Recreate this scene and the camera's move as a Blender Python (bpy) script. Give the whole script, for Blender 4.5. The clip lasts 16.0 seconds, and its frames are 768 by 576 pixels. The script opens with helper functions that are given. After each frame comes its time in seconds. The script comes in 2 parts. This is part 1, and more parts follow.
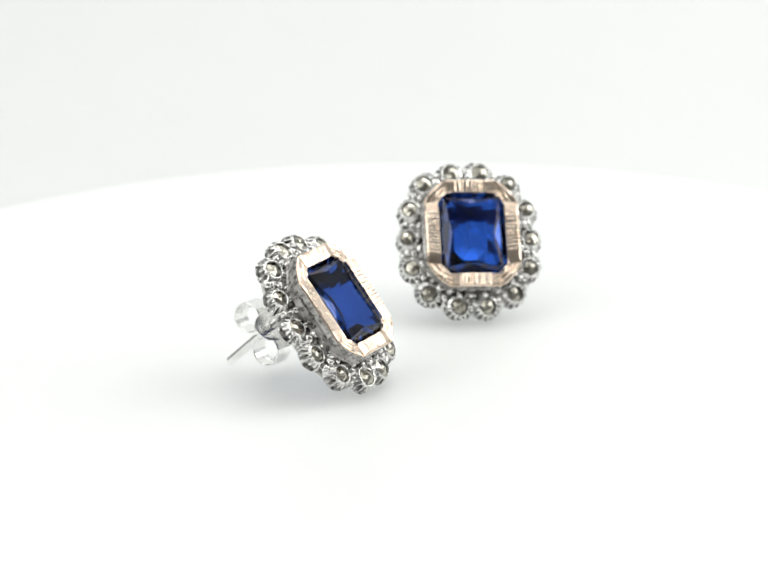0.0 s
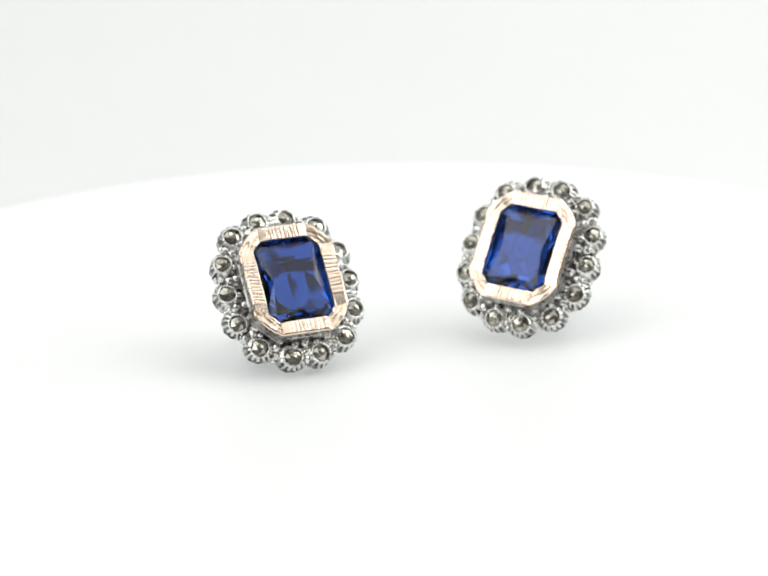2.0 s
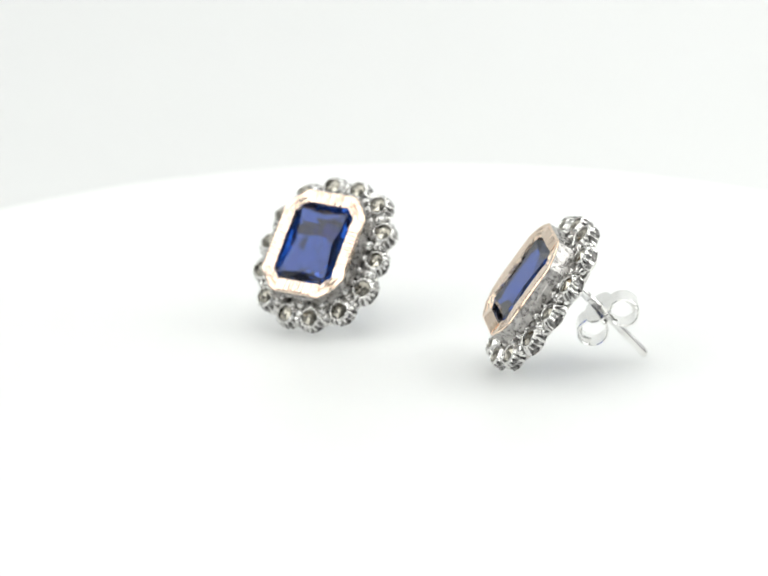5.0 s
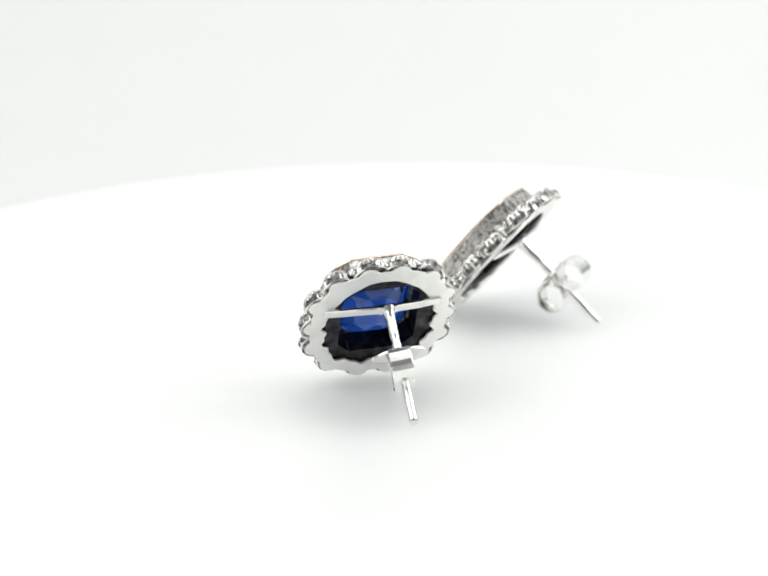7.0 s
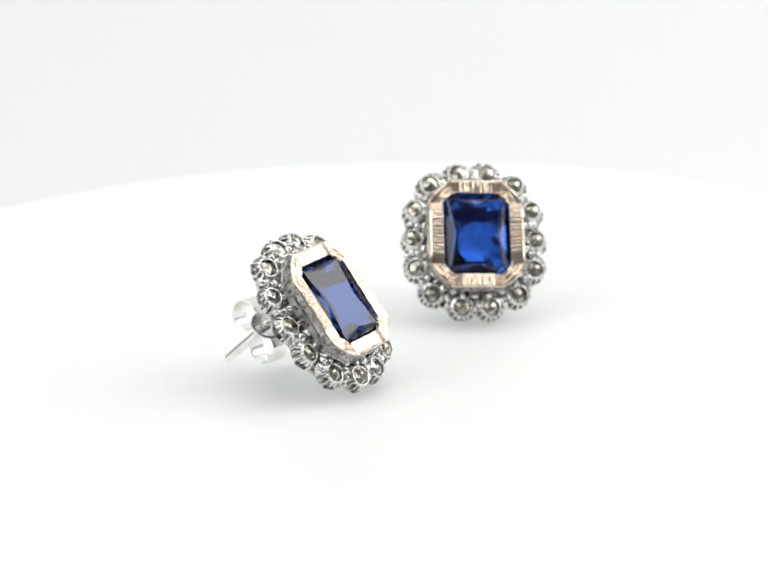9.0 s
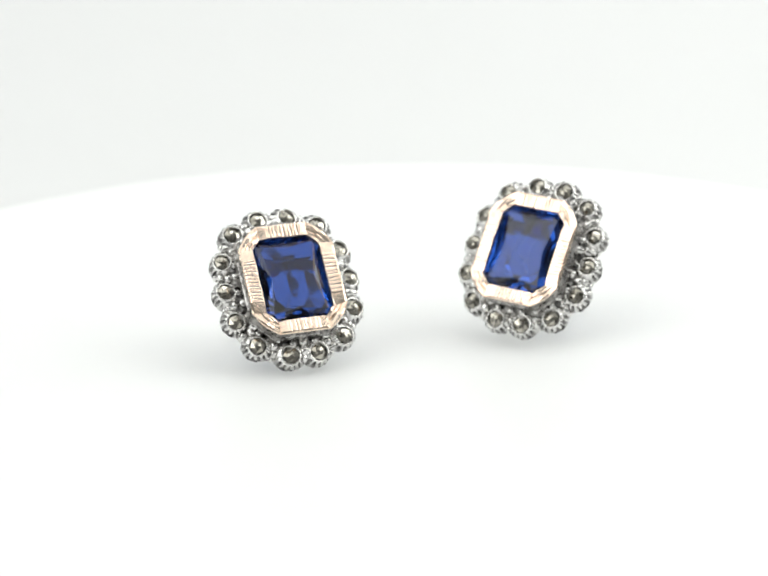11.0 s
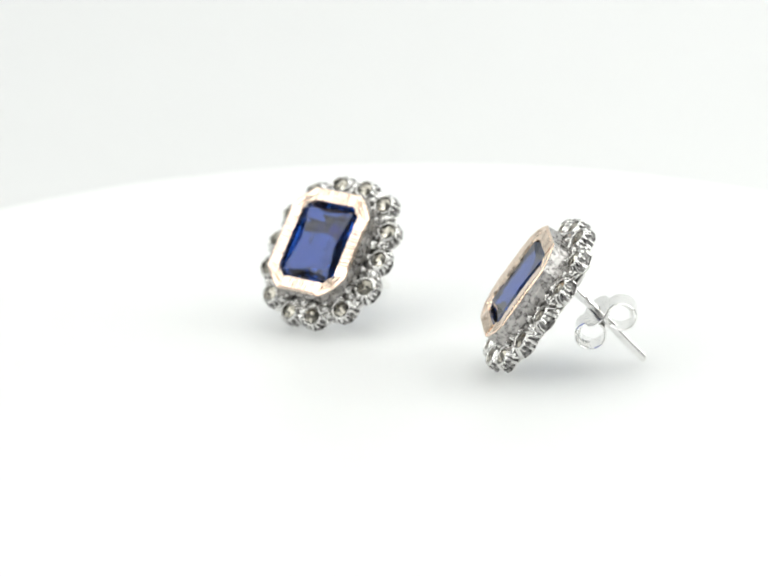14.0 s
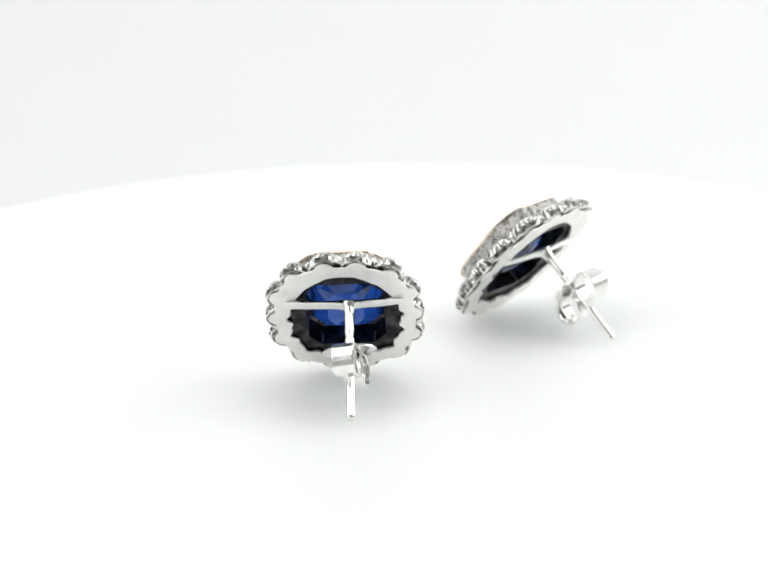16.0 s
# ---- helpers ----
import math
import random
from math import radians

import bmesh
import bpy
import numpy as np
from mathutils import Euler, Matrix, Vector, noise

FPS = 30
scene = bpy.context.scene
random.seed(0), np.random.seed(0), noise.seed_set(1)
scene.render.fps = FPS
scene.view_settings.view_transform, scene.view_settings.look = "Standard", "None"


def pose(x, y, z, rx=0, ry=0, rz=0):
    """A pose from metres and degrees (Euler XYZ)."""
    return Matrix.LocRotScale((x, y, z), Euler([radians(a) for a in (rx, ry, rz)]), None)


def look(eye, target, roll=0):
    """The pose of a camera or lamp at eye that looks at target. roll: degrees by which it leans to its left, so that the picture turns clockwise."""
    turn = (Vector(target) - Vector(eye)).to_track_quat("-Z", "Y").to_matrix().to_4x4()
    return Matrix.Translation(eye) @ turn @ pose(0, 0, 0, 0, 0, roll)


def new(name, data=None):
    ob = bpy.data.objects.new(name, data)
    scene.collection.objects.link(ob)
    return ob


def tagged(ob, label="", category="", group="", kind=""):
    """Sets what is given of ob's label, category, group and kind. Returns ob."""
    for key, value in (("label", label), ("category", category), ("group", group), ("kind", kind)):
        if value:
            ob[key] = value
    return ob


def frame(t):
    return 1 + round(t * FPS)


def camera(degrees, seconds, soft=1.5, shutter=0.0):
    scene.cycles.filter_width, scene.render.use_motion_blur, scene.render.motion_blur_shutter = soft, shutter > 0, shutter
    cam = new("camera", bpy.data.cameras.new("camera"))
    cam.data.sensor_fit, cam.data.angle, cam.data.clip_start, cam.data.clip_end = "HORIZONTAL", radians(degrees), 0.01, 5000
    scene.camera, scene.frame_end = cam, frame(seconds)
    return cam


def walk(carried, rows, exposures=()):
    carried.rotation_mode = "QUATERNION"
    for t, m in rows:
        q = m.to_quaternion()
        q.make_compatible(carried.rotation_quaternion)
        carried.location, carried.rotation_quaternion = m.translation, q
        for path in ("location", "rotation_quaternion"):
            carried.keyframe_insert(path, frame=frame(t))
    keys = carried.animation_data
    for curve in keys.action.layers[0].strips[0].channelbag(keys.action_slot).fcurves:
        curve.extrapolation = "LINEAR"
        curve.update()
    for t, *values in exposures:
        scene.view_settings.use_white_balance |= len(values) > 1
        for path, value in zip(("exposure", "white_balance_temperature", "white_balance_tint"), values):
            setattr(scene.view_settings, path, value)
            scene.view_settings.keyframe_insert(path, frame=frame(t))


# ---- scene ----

MM = 0.001

# ---- camera: it stands still, a long macro lens ----
cam = camera(15.388, 16.0, soft=1.7)
cam.data.dof.use_dof = True
cam.data.dof.focus_distance = 0.256
cam.data.dof.aperture_fstop = 40.0
EYE = pose(-0.00012, -0.255, 0.08787, 90 - 17.797, 0, 0.730) @ pose(0, 0, 0, 0, 0, -0.284)
walk(cam, [(0.0, EYE), (16.0, EYE)], exposures=[(0.0, 0.0), (16.0, 0.0)])

# turn of the table, degrees about its upright axis, with the two quick stretches
TURN = [(0.0, 0.0), (0.5, -8.9), (1.0, -18.5), (1.5, -27.4), (2.0, -36.7), (2.5, -45.7), (3.0, -55.1), (3.5, -64.1), (4.0, -73.4),
        (4.2, -77.1), (4.7, -86.2), (5.2, -95.2), (5.7, -104.2), (6.3, -115.0), (6.5, -122.0), (6.6, -132.5), (6.7, -142.7), (6.8, -154.0),
        (6.9, -164.0), (7.0, -175.3), (7.1, -184.0), (7.2, -194.5), (7.3, -204.0), (7.4, -214.8), (7.5, -225.3), (7.6, -239.3),
        (7.7, -251.8), (7.8, -265.5), (7.9, -278.0), (8.0, -292.7), (8.1, -307.0), (8.2, -319.5), (8.3, -332.0), (8.4, -346.0),
        (8.5, -352.5), (8.6, -355.0), (9.0, -362.5), (9.2, -366.2), (9.7, -375.0), (10.2, -384.0), (10.7, -393.0), (11.3, -403.8), (11.5, -407.2),
        (12.0, -417.4), (12.5, -427.2), (13.0, -436.7), (13.5, -445.9), (14.0, -455.2), (14.5, -464.2), (15.0, -473.4), (15.1, -475.0),
        (15.2, -476.8), (15.3, -480.0), (15.4, -489.5), (15.5, -499.0), (15.6, -509.5), (15.7, -519.5), (15.8, -530.5), (15.9, -540.0), (16.0, -550.4)]

# ---- light: ceiling and side lamps of the photo box, plus a backdrop fill ----
world = bpy.data.worlds.new("world")
world.use_nodes = True
world.node_tree.nodes["Background"].inputs[0].default_value = (0.8, 0.9, 1.0, 1)
world.node_tree.nodes["Background"].inputs[1].default_value = 0.05
scene.world = world


def area_lamp(name, eye, target, sx, sy, watts, colour):
    data = bpy.data.lights.new(name, "AREA")
    data.shape, data.size, data.size_y, data.energy, data.color = "RECTANGLE", sx, sy, watts, colour
    ob = new(name, data)
    ob.matrix_world = look(eye, target)
    return ob


area_lamp("ceiling_lamp", (0.0, -0.01, 0.585), (0.0, -0.01, 0.0), 0.74, 0.64, 1.63, (0.985, 1.0, 0.965))
area_lamp("left_softbox", (-0.385, -0.15, 0.26), (0.0, -0.04, 0.02), 0.62, 0.42, 1.74, (0.98, 1.0, 0.97))
area_lamp("right_softbox", (0.385, 0.02, 0.23), (0.0, 0.0, 0.02), 0.44, 0.34, 1.47, (0.98, 1.0, 0.97))
# added fill without a known source, keeps the paper backdrop bright
area_lamp("back_lamp", (0.10, 0.20, 0.585), (0.12, 0.33, 0.10), 0.40, 0.12, 0.44, (0.98, 1.0, 0.99))


# ---- materials ----
def material(name, colour, rough=0.4, metal=0.0, dark=None, scale=900.0, spread=(0.4, 0.65), bump=0.0, bump_scale=4000.0, rough_spread=0.0):
    """Principled, with two scales of noise: blotches from colour to dark, fine relief."""
    mat = bpy.data.materials.new(name)
    mat.use_nodes = True
    nt = mat.node_tree
    b = nt.nodes["Principled BSDF"]
    b.inputs["Metallic"].default_value = metal
    b.inputs["Roughness"].default_value = rough
    b.inputs["Base Color"].default_value = (*colour, 1)
    co = nt.nodes.new("ShaderNodeTexCoord")
    n1 = nt.nodes.new("ShaderNodeTexNoise")
    n1.inputs["Scale"].default_value = scale
    n1.inputs["Detail"].default_value = 4
    nt.links.new(co.outputs["Object"], n1.inputs["Vector"])
    if dark is not None:
        r = nt.nodes.new("ShaderNodeValToRGB")
        r.color_ramp.elements[0].position, r.color_ramp.elements[1].position = spread
        r.color_ramp.elements[0].color, r.color_ramp.elements[1].color = (*dark, 1), (*colour, 1)
        nt.links.new(n1.outputs["Fac"], r.inputs["Fac"])
        nt.links.new(r.outputs["Color"], b.inputs["Base Color"])
    if rough_spread:
        m = nt.nodes.new("ShaderNodeMapRange")
        m.inputs["To Min"].default_value, m.inputs["To Max"].default_value = max(0.02, rough - rough_spread), rough + rough_spread
        nt.links.new(n1.outputs["Fac"], m.inputs["Value"])
        nt.links.new(m.outputs["Result"], b.inputs["Roughness"])
    if bump:
        n2 = nt.nodes.new("ShaderNodeTexNoise")
        n2.inputs["Scale"].default_value = bump_scale
        n2.inputs["Detail"].default_value = 3
        bp = nt.nodes.new("ShaderNodeBump")
        bp.inputs["Strength"].default_value = bump
        bp.inputs["Distance"].default_value = 0.00005
        nt.links.new(co.outputs["Object"], n2.inputs["Vector"])
        nt.links.new(n2.outputs["Fac"], bp.inputs["Height"])
        nt.links.new(bp.outputs["Normal"], b.inputs["Normal"])
    return mat


SILVER = material("silver", (0.80, 0.79, 0.77), 0.20, 1.0, (0.42, 0.41, 0.40), 1100.0, (0.30, 0.52), 0.5, 2600.0, 0.08)
BRIGHT = material("polished_silver", (0.97, 0.965, 0.95), 0.21, 1.0, (0.82, 0.81, 0.79), 500.0, (0.25, 0.5), 0.15, 1500.0, 0.05)
SATIN = material("satin_silver", (0.96, 0.95, 0.925), 0.48, 1.0, (0.86, 0.85, 0.83), 450.0, (0.25, 0.5), 0.25, 5000.0)
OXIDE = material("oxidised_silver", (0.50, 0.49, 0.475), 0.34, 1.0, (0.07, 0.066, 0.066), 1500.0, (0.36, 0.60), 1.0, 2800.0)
WALL = material("cast_bezel_wall", (0.58, 0.56, 0.545), 0.28, 1.0, (0.22, 0.21, 0.205), 2200.0, (0.34, 0.60), 0.7, 6500.0, 0.1)
PYRITE = material("marcasite", (0.66, 0.63, 0.55), 0.08, 1.0, (0.28, 0.265, 0.23), 800.0, (0.3, 0.7))
BLACKENED = material("blackened_silver", (0.10, 0.095, 0.10), 0.34, 1.0, (0.02, 0.02, 0.022), 900.0, (0.4, 0.75), 1.0, 1800.0)
GOLD = material("rose_gold", (0.93, 0.77, 0.63), 0.20, 1.0, (0.78, 0.60, 0.46), 600.0, (0.28, 0.55), 0.35, 2600.0, 0.08)
TABLE = material("white_acrylic", (0.905, 0.912, 0.907), 0.38, 0.0, (0.89, 0.897, 0.892), 40.0, (0.35, 0.65))
TABLE.node_tree.nodes["Principled BSDF"].inputs["Subsurface Weight"].default_value = 1.0
TABLE.node_tree.nodes["Principled BSDF"].inputs["Subsurface Radius"].default_value = (1.0, 1.0, 1.0)
TABLE.node_tree.nodes["Principled BSDF"].inputs["Subsurface Scale"].default_value = 0.009
PAPER = material("white_paper", (0.805, 0.81, 0.81), 0.8, 0.0, (0.79, 0.795, 0.796), 6.0, (0.3, 0.7))
GREY = material("grey_card", (0.37, 0.37, 0.373), 0.85, 0.0, (0.33, 0.33, 0.333), 8.0, (0.3, 0.7))
FRONT_GREY = material("grey_cloth", (0.33, 0.33, 0.333), 0.9, 0.0, (0.28, 0.28, 0.283), 60.0, (0.3, 0.7))


def gem_material():
    mat = bpy.data.materials.new("blue_gem")
    mat.use_nodes = True
    b = mat.node_tree.nodes["Principled BSDF"]
    b.inputs["Base Color"].default_value = (0.012, 0.060, 0.33, 1)
    b.inputs["Roughness"].default_value = 0.0
    b.inputs["IOR"].default_value = 1.57
    b.inputs["Transmission Weight"].default_value = 1.0
    return mat


GEM = gem_material()


# ---- mesh helpers ----
def part(name, bm, mat, parent=None, label="", smooth=False):
    bmesh.ops.recalc_face_normals(bm, faces=bm.faces)
    me = bpy.data.meshes.new(name)
    bm.to_mesh(me)
    bm.free()
    for m in (mat if isinstance(mat, (list, tuple)) else (mat,)):
        me.materials.append(m)
    if smooth:
        for p in me.polygons:
            p.use_smooth = True
    ob = new(name, me)
    ob.parent = parent
    if label:
        ob["label"] = label
    return ob


def again(ob, m):
    """Another piece on the same mesh, under the same parent."""
    o = new(ob.name, ob.data)
    o.parent = ob.parent
    o.matrix_local = m
    return o


def loft(bm, rings, close=True, cap0=False, cap1=False):
    """Skin from ring to ring of equal count."""
    vs = [[bm.verts.new(p) for p in r] for r in rings]
    n = len(vs[0])
    for a, b in zip(vs, vs[1:]):
        for i in range(n if close else n - 1):
            bm.faces.new((a[i], a[(i + 1) % n], b[(i + 1) % n], b[i]))
    if cap0:
        bm.faces.new(vs[0])
    if cap1:
        bm.faces.new(vs[-1])
    return vs


def circle(r, z, n, ph=0.0):
    return [(r * math.cos(a) * MM, r * math.sin(a) * MM, z * MM) for a in [2 * math.pi * i / n + ph for i in range(n)]]


def octagon(hx, hy, cx, cy, z):
    """Eight corners: half sizes hx, hy; the chamfers start at cx on the short and cy on the long sides."""
    pts = [(hx, -cy), (hx, cy), (cx, hy), (-cx, hy), (-hx, cy), (-hx, -cy), (-cx, -hy), (cx, -hy)]
    return [(x * MM, y * MM, z * MM) for x, y in pts]


def box(bm, x0, x1, y0, y1, z0, z1):
    v = [bm.verts.new((x, y, z)) for x in (x0, x1) for y in (y0, y1) for z in (z0, z1)]
    for f in ((0, 1, 3, 2), (4, 6, 7, 5), (0, 4, 5, 1), (2, 3, 7, 6), (0, 2, 6, 4), (1, 5, 7, 3)):
        bm.faces.new([v[i] for i in f])


# ---- the photo box ----
def structure(name, bm, mat, label, smooth=False):
    return tagged(part(name, bm, mat, smooth=smooth), label, kind="structure")


X0, X1, Y0, Y1, Z0, Z1 = -0.42, 0.42, -0.62, 0.34, -0.030, 0.62
bm = bmesh.new()
prof = [(Y0, Z0)] + [(Y1 - 0.16, Z0)] + [(Y1 - 0.16 + 0.16 * math.sin(a), Z0 + 0.16 - 0.16 * math.cos(a)) for a in [math.pi / 2 * i / 16 for i in range(1, 17)]] + [(Y1, Z1)]
loft(bm, [[(x, y, z) for y, z in prof] for x in (X0, X1)], close=False)
loft(bm, [[(x, y + 0.004, z - 0.004) for y, z in prof] for x in (X1, X0)], close=False)
structure("backdrop", bm, PAPER, "white paper sweep curving up behind the turntable", True)
# unseen side walls, added; their grey cuts bounce and darkens the metal's reflections
for nm, a in (("wall_west", (X0 - 0.01, X0, Y0, Y1 + 0.01, Z0 - 0.01, Z1)), ("wall_east", (X1, X1 + 0.01, Y0, Y1 + 0.01, Z0 - 0.01, Z1))):
    bm = bmesh.new()
    box(bm, *a)
    structure(nm, bm, GREY, "unseen grey side wall, added to darken reflections")
# unseen ceiling, added in grey so the gold reflects a darker tone
bm = bmesh.new()
box(bm, X0 - 0.01, X1 + 0.01, Y0 - 0.01, Y1 + 0.01, Z1, Z1 + 0.01)
structure("ceiling", bm, GREY, "unseen grey ceiling, added to darken reflections")
# unseen front behind the camera, added to give gem and gold dark reflections
bm = bmesh.new()
box(bm, X0 - 0.01, X1 + 0.01, Y0 - 0.02, Y0 - 0.004, Z0 - 0.01, Z1)
structure("wall_south", bm, FRONT_GREY, "unseen grey front, added to darken reflections")


def turntable():
    top = tagged(new("turntable"), "round glossy white display turntable", "turntable")
    bm = bmesh.new()
    rr = 67.6
    rings = [circle(rr - 3, -9.0, 160), circle(rr - 0.6, -8.8, 160), circle(rr, -8.2, 160), circle(rr, -1.4, 160)]
    rings += [circle(rr - 1.4 + 1.4 * math.cos(a), -1.4 + 1.4 * math.sin(a), 160) for a in (0.5, 1.0, 1.35)] + [circle(rr - 1.5, 0, 160), circle(30, 0, 160), circle(1, 0, 160)]
    loft(bm, rings, cap0=True, cap1=True)
    part("disc", bm, TABLE, top, smooth=True)
    bm = bmesh.new()
    loft(bm, [circle(55, -30, 96), circle(56, -29, 96), circle(56, -11, 96), circle(54, -9, 96)], cap0=True, cap1=True)
    part("base", bm, TABLE, top, "white plastic foot", smooth=True)
    return top


# ---- the ear studs ----
STONES = [(-1.45, 6.78), (1.45, 6.78), (4.2, 5.6), (5.82, 3.0), (6.1, 0.0), (5.82, -3.0), (4.2, -5.65), (1.4, -6.92),
          (-1.4, -6.92), (-4.3, -5.65), (-5.82, -3.0), (-6.1, 0.0), (-5.82, 3.0), (-4.2, 5.6)]


def lobed(n, radius, grow, base):
    """Outline of the ring of lobes round all stones, in mm."""
    out = []
    for i in range(n):
        a = 2 * math.pi * i / n
        d = (math.cos(a), math.sin(a))
        best = 1 / ((abs(d[0]) / base[0]) ** 2.6 + (abs(d[1]) / base[1]) ** 2.6) ** (1 / 2.6)
        for x, y in STONES:
            k = d[0] * x + d[1] * y
            h = radius ** 2 - (x * x + y * y - k * k)
            if k > 0 and h > 0:
                best = max(best, k + math.sqrt(h))
        out.append(((best + grow) * d[0], (best + grow) * d[1]))
    return out


def ear_stud(label, tip, clasp_turn, clasp_tilt, bar_y):
    stud = tagged(new("ear_stud"), label, "earring", "pair of ear studs")
    n = 280
    # scalloped back ring
    hole = []
    for i in range(n):
        a = 2 * math.pi * i / n
        # smooth arch above the bar, scallops below it
        bend = max(0.0, min(1.0, math.sin(a) * 3))
        e = 2.8 - 0.9 * bend
        r = 1 / ((abs(math.cos(a)) / 5.05) ** e + (abs(math.sin(a)) / 5.75) ** e) ** (1 / e)
        r += (0.20 * math.cos(14 * a) + 0.12 * math.cos(28 * a + 1.0)) * (1 - 0.85 * bend)
        hole.append((r * math.cos(a), r * math.sin(a)))
    o0, o1, o2 = lobed(n, 0.9, -0.16, (6.4, 7.15)), lobed(n, 0.9, -0.04, (6.4, 7.15)), lobed(n, 0.9, -0.08, (6.3, 7.05))
    up = lambda pts, z: [(x * MM, y * MM, z * MM) for x, y in pts]
    # the ring bows forward behind the upper lobes
    wedge = lambda pts, z: [(x * MM, y * MM, (z - 0.009 * (y + 7.2) + 0.34 * max(0.0, (y - 1.5) / 5.5) * max(0.0, 1 - (x / 5.2) ** 2) + 0.20 * (x / 6) ** 2) * MM) for x, y in pts]
    bm = bmesh.new()
    big = [(x * 1.02, y * 1.02) for x, y in hole]
    loft(bm, [up(big, -1.25), up(hole, -1.31), wedge(hole, -1.55), wedge(big, -1.64), wedge(o0, -1.65), wedge(o1, -1.58), up(o1, -1.39), up(o2, -1.27), up(big, -1.25)])
    part("back_ring", bm, SATIN, stud, "satin silver ring with scalloped edge")
    # oxidised bed between stones and bezel
    bm = bmesh.new()
    inn = [(x * 0.86, y * 0.86) for x, y in lobed(n, 0.5, 0.0, (4.9, 5.6))]
    bed = lobed(n, 0.85, 0.0, (6.0, 6.6))
    loft(bm, [up(inn, -1.02), up(bed, -1.15), up(bed, -0.62), up([(x * 0.95, y * 0.95) for x, y in bed], -0.52), up([(x * 0.84, y * 0.84) for x, y in bed], -0.22), up([(x * 0.76, y * 0.76) for x, y in bed], 0.05), up(inn, 0.1), up(inn, -1.02)])
    part("bed", bm, OXIDE, stud, "dark oxidised silver bed")
    # fluted cups with a rim, each with its marcasite
    m = 84
    wide = lambda ring, k: [(x, y * k, z) for x, y, z in ring]

    def cup(seed):
        bm = bmesh.new()
        tooth = lambda a: max(0.0, min(1.0, math.cos(a + 0.15 * seed - 0.2) * 1.6 + 0.5)) * (0.5 + 0.5 * math.cos(14 * a + 0.5 * math.sin(3 * a + 2 * seed)))

        # pits low on the outer face, teeth above them
        pit = lambda a: math.exp(-(math.sin((a - 0.1 * seed + 0.15) / 2) / 0.24) ** 4) * math.copysign(1, math.cos(a) + 1.0)

        def fluted(r, z, depth, hollow=0.0):
            out = []
            for i in range(m):
                a = 2 * math.pi * i / m
                q = r * (1 - depth * tooth(a) - hollow * pit(a))
                out.append((q * math.cos(a) * MM, q * math.sin(a) * MM, z * MM))
            return out

        loft(bm, [wide(fluted(1.14, -1.22, 0.02), 1.20), wide(fluted(1.25, -1.10, 0.03), 1.22), wide(fluted(1.27, -1.04, 0.05, 0.16), 1.21), wide(fluted(1.28, -0.66, 0.08, 0.17), 1.20), wide(fluted(1.26, -0.58, 0.13, 0.02), 1.17), wide(fluted(1.19, -0.40, 0.17), 1.14),
                  wide(fluted(1.08, -0.16, 0.12), 1.04), fluted(0.97, -0.05, 0.03), circle(0.92, 0.03, m), circle(0.87, 0.06, m), circle(0.81, 0.04, m), circle(0.77, -0.06, m), circle(0.70, -0.3, m)], cap0=True, cap1=True)
        # flutes, outer pits and the well take the darker second material
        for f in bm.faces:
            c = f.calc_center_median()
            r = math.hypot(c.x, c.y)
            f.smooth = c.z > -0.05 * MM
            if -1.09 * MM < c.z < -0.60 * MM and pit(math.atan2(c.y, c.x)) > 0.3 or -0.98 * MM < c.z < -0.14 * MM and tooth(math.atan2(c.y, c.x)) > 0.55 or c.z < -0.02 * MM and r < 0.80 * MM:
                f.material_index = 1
        # uneven casting
        for v in bm.verts:
            v.co += noise.noise_vector(v.co * 1300 + Vector((seed * 7.3, 0, 0))) * 0.065 * MM
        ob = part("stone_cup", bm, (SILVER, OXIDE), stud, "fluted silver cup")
        bm = bmesh.new()
        loft(bm, [circle(0.74, -0.20, 6), circle(0.74, -0.08, 6), circle(0.34, 0.13, 6, ph=0.5236), circle(0.02, 0.21, 6, ph=0.5236)], cap0=True, cap1=True)
        part("marcasite", bm, PYRITE, ob, "faceted dark marcasite stone")
        return ob

    first = []
    for i, (x, y) in enumerate(STONES):
        turn = math.degrees(math.atan2(y, x))
        lean = 7 if i % 3 else 11
        k = random.uniform(0.95, 1.06)
        mloc = pose(x * MM, y * MM, random.uniform(-0.04, 0.06) * MM, 0, 0, turn) @ pose(0, 0, 0, random.uniform(-4, 4), lean + random.uniform(-3, 4), random.uniform(-14, 14)) @ Matrix.Diagonal((k, k, 1, 1))
        if i < 4:
            c = cup(i)
            first.append(c)
            o = c.children[0]
            c.matrix_local = mloc
        else:
            c = again(first[i % 4], mloc)
            c["label"] = "fluted silver cup"
            o = new("marcasite", first[i % 4].children[0].data)
            o["label"] = "faceted dark marcasite stone"
            o.parent = c
        o.matrix_local = pose(random.uniform(-0.04, 0.04) * MM, random.uniform(-0.04, 0.04) * MM, random.uniform(-0.05, 0.03) * MM, random.uniform(-7, 7), random.uniform(-7, 7), random.uniform(0, 60))
    # granules between the cups
    bm = bmesh.new()
    bmesh.ops.create_icosphere(bm, subdivisions=3, radius=0.30 * MM)
    for v in bm.verts:
        v.co += noise.noise_vector(v.co * 3200) * 0.085 * MM
    g0 = None
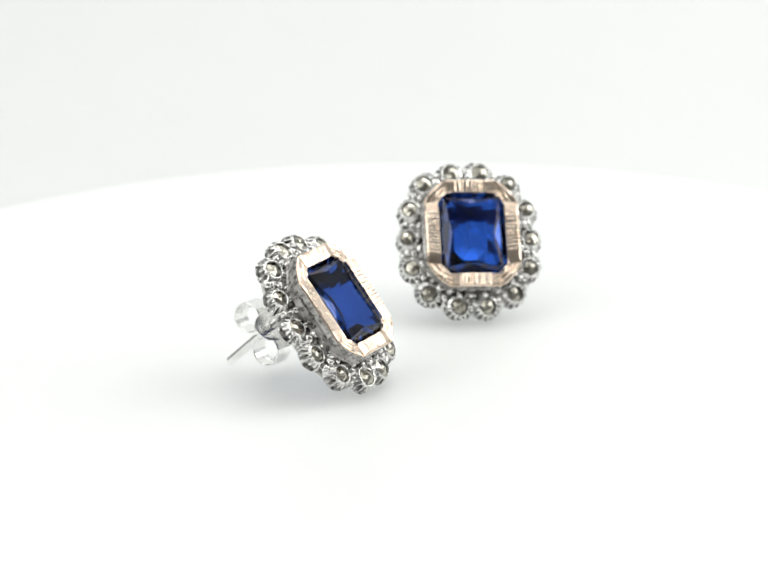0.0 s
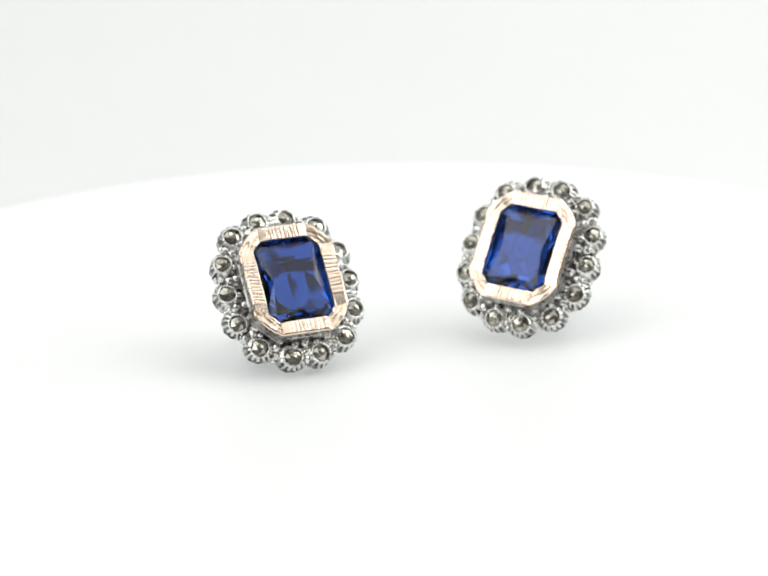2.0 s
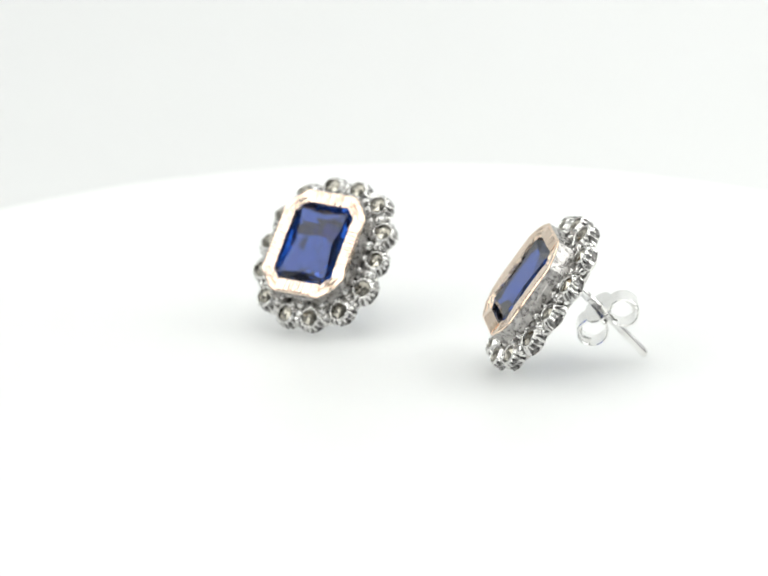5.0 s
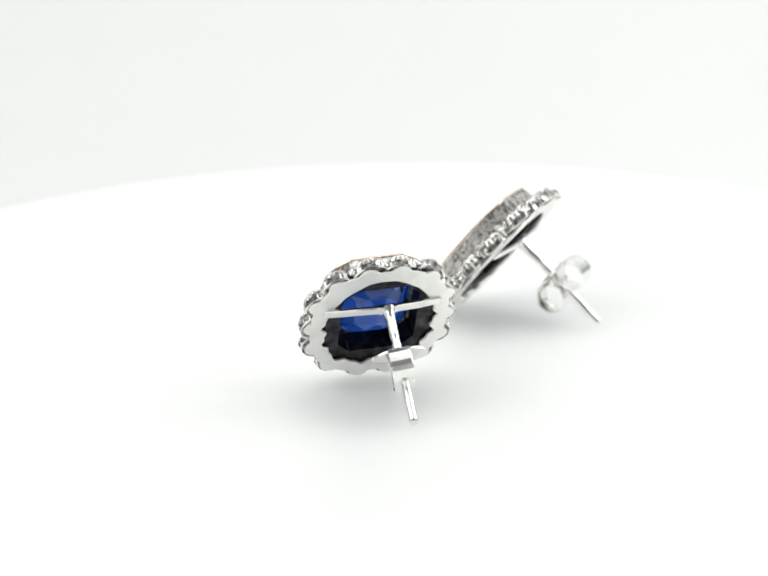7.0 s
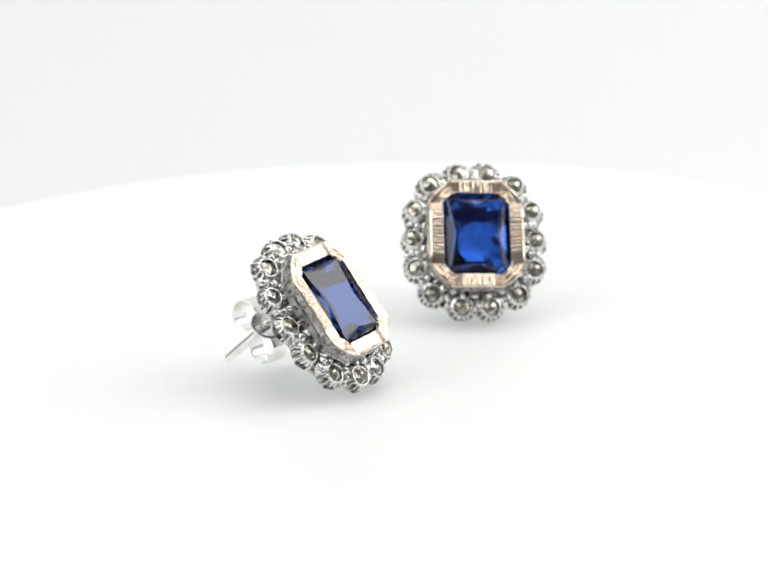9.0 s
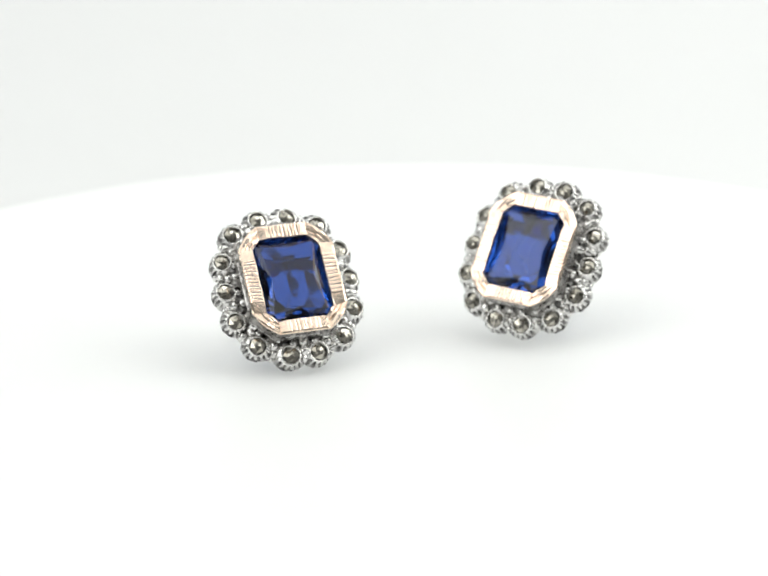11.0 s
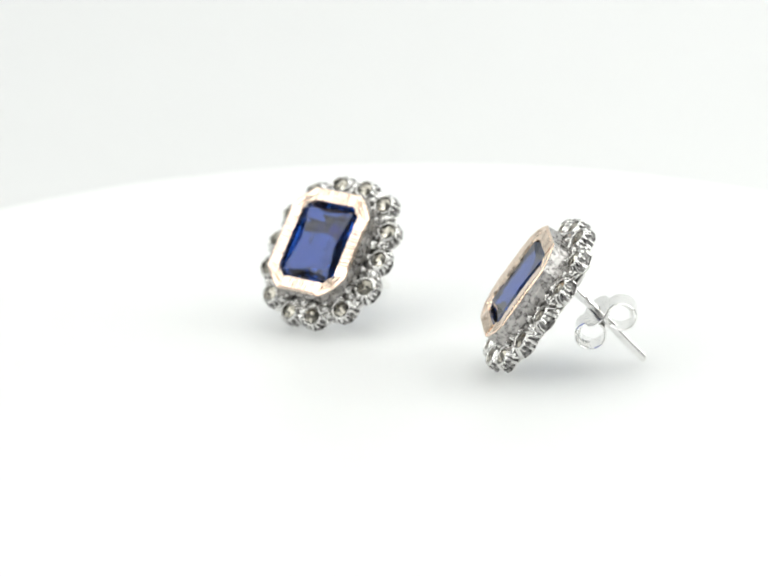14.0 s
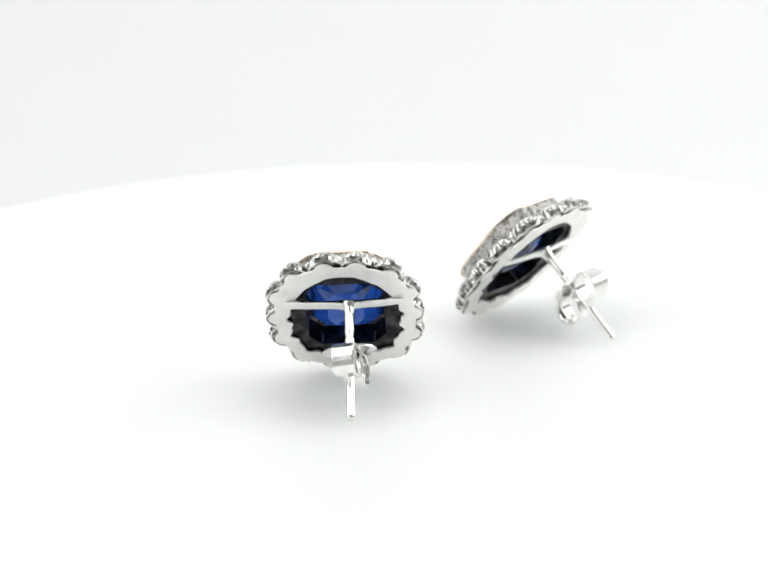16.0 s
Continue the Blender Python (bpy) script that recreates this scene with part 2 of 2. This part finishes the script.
    for i, (x, y) in enumerate(STONES):
        x2, y2 = STONES[(i + 1) % 14]
        mx, my = (x + x2) / 2, (y + y2) / 2
        l = math.hypot(mx, my)
        tx, ty = -my / l, mx / l
        for off, sc, h in ((-1.06, 1.25, 0.05), (-0.40, 1.35, -0.28), (0.20, 1.25, -0.44), (0.50, 1.2, -0.8)):
            q = (l + off + random.uniform(-0.10, 0.10)) / l
            e = random.uniform(-0.20, 0.20)
            sc *= random.uniform(0.85, 1.15)
            ml = pose((mx * q + tx * e) * MM, (my * q + ty * e) * MM, (h + random.uniform(-0.08, 0.10)) * MM, random.uniform(0, 180), random.uniform(0, 180), random.uniform(0, 180)) @ Matrix.Diagonal((sc, sc * random.uniform(0.75, 1.25), sc, 1))
            if g0 is None:
                g0 = part("granule", bm, SILVER, stud, smooth=True)
                g0.matrix_local = ml
            else:
                again(g0, ml)
    for i, (x, y) in enumerate(STONES):
        l = math.hypot(x, y)
        for e in (random.uniform(-0.5, 0.5),):
            q = (l - 1.12 + random.uniform(-0.08, 0.05)) / l
            sc = random.uniform(0.9, 1.4)
            again(g0, pose((x * q - y / l * e) * MM, (y * q + x / l * e) * MM, random.uniform(-0.10, 0.10) * MM, random.uniform(0, 180), 0, random.uniform(0, 180)) @ Matrix.Diagonal((sc, sc * 0.8, sc, 1)))
    # bezel: tall wall, rose gold face of eight panels
    bm = bmesh.new()
    loft(bm, [octagon(4.25, 4.95, 2.4, 2.95, -1.0), octagon(4.74, 5.50, 2.70, 3.34, -0.95), octagon(4.73, 5.49, 2.69, 3.33, 0.30), octagon(4.66, 5.42, 2.66, 3.30, 0.42), octagon(4.58, 5.34, 2.6, 3.24, 1.71),
              octagon(4.2, 4.9, 2.4, 3.0, 1.71), octagon(3.6, 4.42, 2.45, 3.2, 0.9), octagon(3.75, 4.5, 2.45, 3.2, -0.9), octagon(4.25, 4.95, 2.4, 2.95, -1.0)])
    wall = part("bezel", bm, WALL, stud, "cast silver octagonal bezel wall")
    # plates of the cast wall, proud of the chamfers
    for ang, d, w in ((0, 4.66, 2.55), (180, 4.66, 2.55), (90, 5.42, 1.95), (270, 5.42, 1.95)):
        bm = bmesh.new()
        rings = []
        for z, dd, ww in ((0.02, 0.00, 0.0), (0.06, 0.14, -0.06), (0.95, 0.12, -0.08), (1.02, 0.04, -0.14), (1.06, -0.06, -0.2)):
            rings.append([((d + e) * MM, t * MM, z * MM) for e, t in ((-0.2, -(w + ww)), (dd, -(w + ww) + 0.08), (dd, (w + ww) - 0.08), (-0.2, w + ww))])
        loft(bm, rings, cap0=True, cap1=True)
        plate = part("wall_plate", bm, WALL, wall)
        plate.matrix_local = pose(0, 0, 0, 0, 0, ang)
    ring_out, ring_top, ring_in, ring_low = (4.64, 5.42, 2.44, 3.10), (4.44, 5.22, 2.36, 3.02), (3.27, 4.11, 2.36, 3.16), (3.20, 4.04, 2.30, 3.10)
    levels = [(octagon(*ring_out, 1.66), 0), (octagon(4.66, 5.44, 2.45, 3.11, 1.74), 0), (octagon(4.58, 5.36, 2.42, 3.08, 1.84), 0.3), (octagon(*ring_top, 1.90), 1)]
    top, low = octagon(*ring_top, 1.90), octagon(*ring_in, 1.85)
    mixed = lambda k: [tuple(Vector(p).lerp(Vector(q), k)) for p, q in zip(top, low)]
    levels += [(mixed(k), 1) for k in (0.10, 0.20, 0.28, 0.34, 0.42, 0.52, 0.60, 0.66, 0.74, 0.84, 0.92)]
    levels += [(low, 0.6), (octagon(*ring_low, 1.60), 0)]
    for i in range(8):
        j = (i + 1) % 8
        corner = i % 2 == 1
        bm = bmesh.new()
        cols = 12 if corner else 90
        strokes = random.randint(10, 12) if i in (0, 4) else random.randint(8, 10)
        shift, slant = random.uniform(0, 1), random.uniform(-0.5, 0.5)
        ends = random.uniform(0.60, 0.68)
        rows = []
        for d, (ring, cut) in enumerate(levels):
            av, bv = Vector(ring[i]), Vector(ring[j])
            g = (bv - av).normalized() * 0.002 * MM
            av, bv = av + g, bv - g
            out = Vector((g.y, -g.x, 0)).normalized()
            across = max(0.0, min(1.0, (d - 3) / 12))
            line = []
            for q in range(cols + 1):
                u = 2 * q / cols - 1
                p = av.lerp(bv, q / cols)
                dz = 0.0
                if corner:
                    # rounded outer corner, long grooves along it, each fading at one end
                    p = p + out * 0.27 * MM * (1 - u * u) * (1 - across)
                    for at, left in ((0.30, 0.25), (0.52, -0.2), (0.72, 0.1)):
                        hit = max(0.0, 1 - abs(across - at - 0.03 * u) / 0.075)
                        dz -= 0.11 * hit * max(0.0, min(1.0, 1.25 - abs(u - left) * 1.05))
                    dz += 0.02 * (1 - u * u) - 0.10 * (1 - (1 - abs(u)) ** 2) - 0.04 * across
                else:
                    # cross strokes on a raised middle, ends filed down to the corners
                    edge = max(0.0, (abs(u) - ends) / (1 - ends))
                    if abs(u) < ends:
                        w = ((u / ends + 1) * strokes / 2 + shift + slant * across * 0.8 + 0.14 * math.sin(7 * u + i + across) + 0.10 * math.sin(23 * u + 2 * i)) % 1.0
                        deep = 0.5 + 0.5 * noise.noise(Vector((u * 4 + 9 * i, across * 1.5, 3.7)))
                        dz -= (0.015 + 0.04 * deep) * max(0.0, 1 - abs(w - 0.5) / 0.20)
                        dz += 0.03
                    dz -= 0.075 * edge ** 1.3
                p = p + Vector((0, 0, dz * cut * MM))
                if 0 < q < cols and d > 1:
                    p = p + out * noise.noise(Vector((u * 5 + 7 * i, d * 0.4, 1.3))) * (0.05 if d >= len(levels) - 2 else 0.03) * MM
                line.append(bm.verts.new(p))
            rows.append(line)
        for k in range(len(rows)):
            r0, r1 = rows[k], rows[(k + 1) % len(rows)]
            for q in range(cols):
                bm.faces.new((r0[q], r0[q + 1], r1[q + 1], r1[q]))
        bm.faces.new([r[0] for r in rows])
        bm.faces.new([r[-1] for r in rows])
        part("bezel_panel", bm, GOLD, wall, "rose gold corner with long cut grooves" if corner else "rose gold side with engraved cross strokes")
    # blackened lining, seen from behind
    bm = bmesh.new()
    loft(bm, [octagon(3.55, 4.38, 2.4, 3.15, 0.95), octagon(3.68, 4.46, 2.42, 3.18, 0.95), octagon(3.70, 4.47, 2.42, 3.18, -1.03), octagon(5.4, 6.15, 3.2, 3.9, -1.06), octagon(5.4, 6.15, 3.2, 3.9, -1.16),
              octagon(3.55, 4.38, 2.4, 3.15, -1.16), octagon(3.55, 4.38, 2.4, 3.15, 0.95)])
    part("lining", bm, BLACKENED, wall, "blackened silver inside of the bezel")
    # the gem, with crown steps and a scissor-cut pavilion
    bm = bmesh.new()
    girdle, belt = (octagon(3.36, 4.20, 2.30, 3.06, z) for z in (1.22, 1.08))
    vs = loft(bm, [girdle, belt, octagon(2.80, 3.58, 1.80, 2.45, 0.35), octagon(1.65, 2.35, 0.90, 1.40, -0.62)])
    # pincushion table: its corners reach out, its sides are cut in
    g = vs[0]
    tips = [bm.verts.new((sx * 2.62 * MM, sy * 3.42 * MM, 1.80 * MM)) for sx, sy in ((1, 1), (-1, 1), (-1, -1), (1, -1))]
    mids = [bm.verts.new((x * MM, y * MM, 1.80 * MM)) for x, y in ((0, 3.02), (-2.02, 0), (0, -3.02), (2.02, 0))]
    heart = bm.verts.new((0, 0, 1.80 * MM))
    for k in range(4):
        a, b, m0 = tips[k], tips[(k + 1) % 4], mids[k]
        g0, g1 = g[(2 * k + 2) % 8], g[(2 * k + 3) % 8]
        bm.faces.new((g[(2 * k + 1) % 8], g0, a))
        bm.faces.new((g0, m0, a))
        bm.faces.new((g0, g1, m0))
        bm.faces.new((g1, b, m0))
        bm.faces.new((a, m0, heart))
        bm.faces.new((m0, b, heart))
    keel = [bm.verts.new((0, sy * 0.85 * MM, -1.05 * MM)) for sy in (1, -1)]
    low = vs[-1]
    for i, k in ((1, 0), (2, 0), (3, 0), (5, 1), (6, 1), (7, 1)):
        bm.faces.new((low[i], low[(i + 1) % 8], keel[k]))
    bm.faces.new((low[0], low[1], keel[0], keel[1]))
    bm.faces.new((low[4], low[5], keel[1], keel[0]))
    part("gem", bm, GEM, stud, "deep blue emerald-cut glass gem")
    # bar across the back
    bm = bmesh.new()
    secs = []
    for x in (-5.4, -5.25, -3.5, -1.4, -0.9, 0.1, 0.6, 3.5, 5.15, 5.3):
        w = 0.34 if abs(x) > 5.2 else 0.50
        t = 0.16 + (0.16 if -1 < x < 0.2 else 0.0)
        z = -1.66 - 0.25 * math.cos(x * 0.3)
        secs.append([(x * MM, (bar_y + sy * w) * MM, (z + sz * t) * MM) for sy, sz in ((-1, -0.6), (-0.7, -1), (0.7, -1), (1, -0.6), (1, 0.6), (0.7, 1), (-0.7, 1), (-1, 0.6))])
    loft(bm, secs, cap0=True, cap1=True)
    part("bar", bm, BRIGHT, stud, "polished silver cross bar")
    # post, a little bent
    bm = bmesh.new()
    rings = []
    base, end = Vector((-0.5, bar_y, -1.95)), Vector(tip)
    for k, rad in [(0, 0.72), (0.04, 0.56), (0.09, 0.46), (0.24, 0.43), (0.28, 0.37), (0.32, 0.43), (0.6, 0.43), (0.975, 0.43), (0.99, 0.38), (1.0, 0.28)]:
        p = base.lerp(end, k) + Vector((0, 0.10, 0)) * math.sin(math.pi * k)
        rings.append([((p.x + rad * math.cos(a)) * MM, (p.y + rad * math.sin(a)) * MM, p.z * MM) for a in [2 * math.pi * i / 20 for i in range(20)]])
    loft(bm, rings, cap0=True, cap1=True)
    part("post", bm, BRIGHT, stud, "polished silver ear post", smooth=False)
    # butterfly nut on the post
    k = 0.40
    p = base.lerp(end, k) + Vector((0, 0.09, 0))
    axis = (end - base).normalized()
    q = Vector((0, 0, -1)).rotation_difference(axis).to_matrix().to_4x4()
    place = Matrix.Translation(p * MM) @ q @ pose(0, 0, 0, clasp_tilt, 0, clasp_turn)
    bm = bmesh.new()
    rings = []
    for r, z in ((0.45, 0.10), (0.9, 0.12), (1.0, 0.10), (1.0, -0.06), (0.95, -0.10), (0.45, -0.12)):
        rings.append([(2.45 * r * math.cos(a) * MM if r > 0.5 else 0.5 * math.cos(a) * MM, (1.5 * r * math.sin(a) if r > 0.5 else 0.5 * math.sin(a)) * MM, (z - 0.10 * abs(math.cos(a)) ** 2 * (r > 0.5)) * MM) for a in [2 * math.pi * i / 48 for i in range(48)]])
    loft(bm, rings + rings[:1])
    nut = part("butterfly_nut", bm, BRIGHT, stud, "silver butterfly ear nut with two scrolls", smooth=False)
    nut.matrix_local = place
    for s in (1, -1):
        bm = bmesh.new()
        path = [(0.45, -0.12), (0.9, -0.02)] + [(1.72 + q * math.cos(a), -1.45 + q * math.sin(a)) for a, q in [(radians(100 - 17 * i), 1.40 - max(0, i - 16) * 0.032) for i in range(0, 31)]]
        secs = []
        for i, (y, z) in enumerate(path):
            y1, z1 = path[min(i + 1, len(path) - 1)]
            y0, z0 = path[max(i - 1, 0)]
            ty, tz = y1 - y0, z1 - z0
            l = math.hypot(ty, tz)
            ny, nz = -tz / l * 0.11, ty / l * 0.11
            w = 1.0 if i < 12 else 1.0 - 0.03 * (i - 12)
            secs.append([(sx * w * MM, s * (y + sn * ny) * MM, (z + sn * nz) * MM) for sx, sn in ((-1, -0.5), (-0.92, -1), (0.92, -1), (1, -0.5), (1, 0.5), (0.92, 1), (-0.92, 1), (-1, 0.5))])
        loft(bm, secs, cap0=True, cap1=True)
        part("scroll", bm, BRIGHT, nut, "curled silver scroll", smooth=False)
    return stud


def placed(cols, x, y, z):
    m = Matrix([[*cols[0], x * MM], [*cols[1], y * MM], [*cols[2], z * MM], [0, 0, 0, 1]])
    return Matrix.LocRotScale(m.translation, m.to_quaternion(), None)


table = turntable()
LIFT = -4.54
stud_a = ear_stud("silver ear stud with blue octagonal gem and marcasite border", (-0.60, 1.65, -12.9), -4, 4, 2.05)
stud_b = ear_stud("silver ear stud with blue octagonal gem, leaning on its post", (-0.53, 0.07, -13.0), -11, -7, 2.35)
HOME_A = placed(((0.4929, -0.5494, 0.6746), (0.8701, 0.3134, -0.3805), (-0.0024, 0.7745, 0.6325)), -7.92, -9.75, 11.73 + LIFT)
HOME_B = placed(((0.9857, -0.054, 0.1599), (0.1622, 0.5641, -0.8096), (-0.0465, 0.8239, 0.5648)), 4.88, 10.82, 12.16 + LIFT)


def motions():
    for thing, home in ((table, Matrix.Identity(4)), (stud_a, HOME_A), (stud_b, HOME_B)):
        walk(thing, [(t, pose(0, 0, 0, 0, 0, a) @ home) for t, a in TURN])


motions()
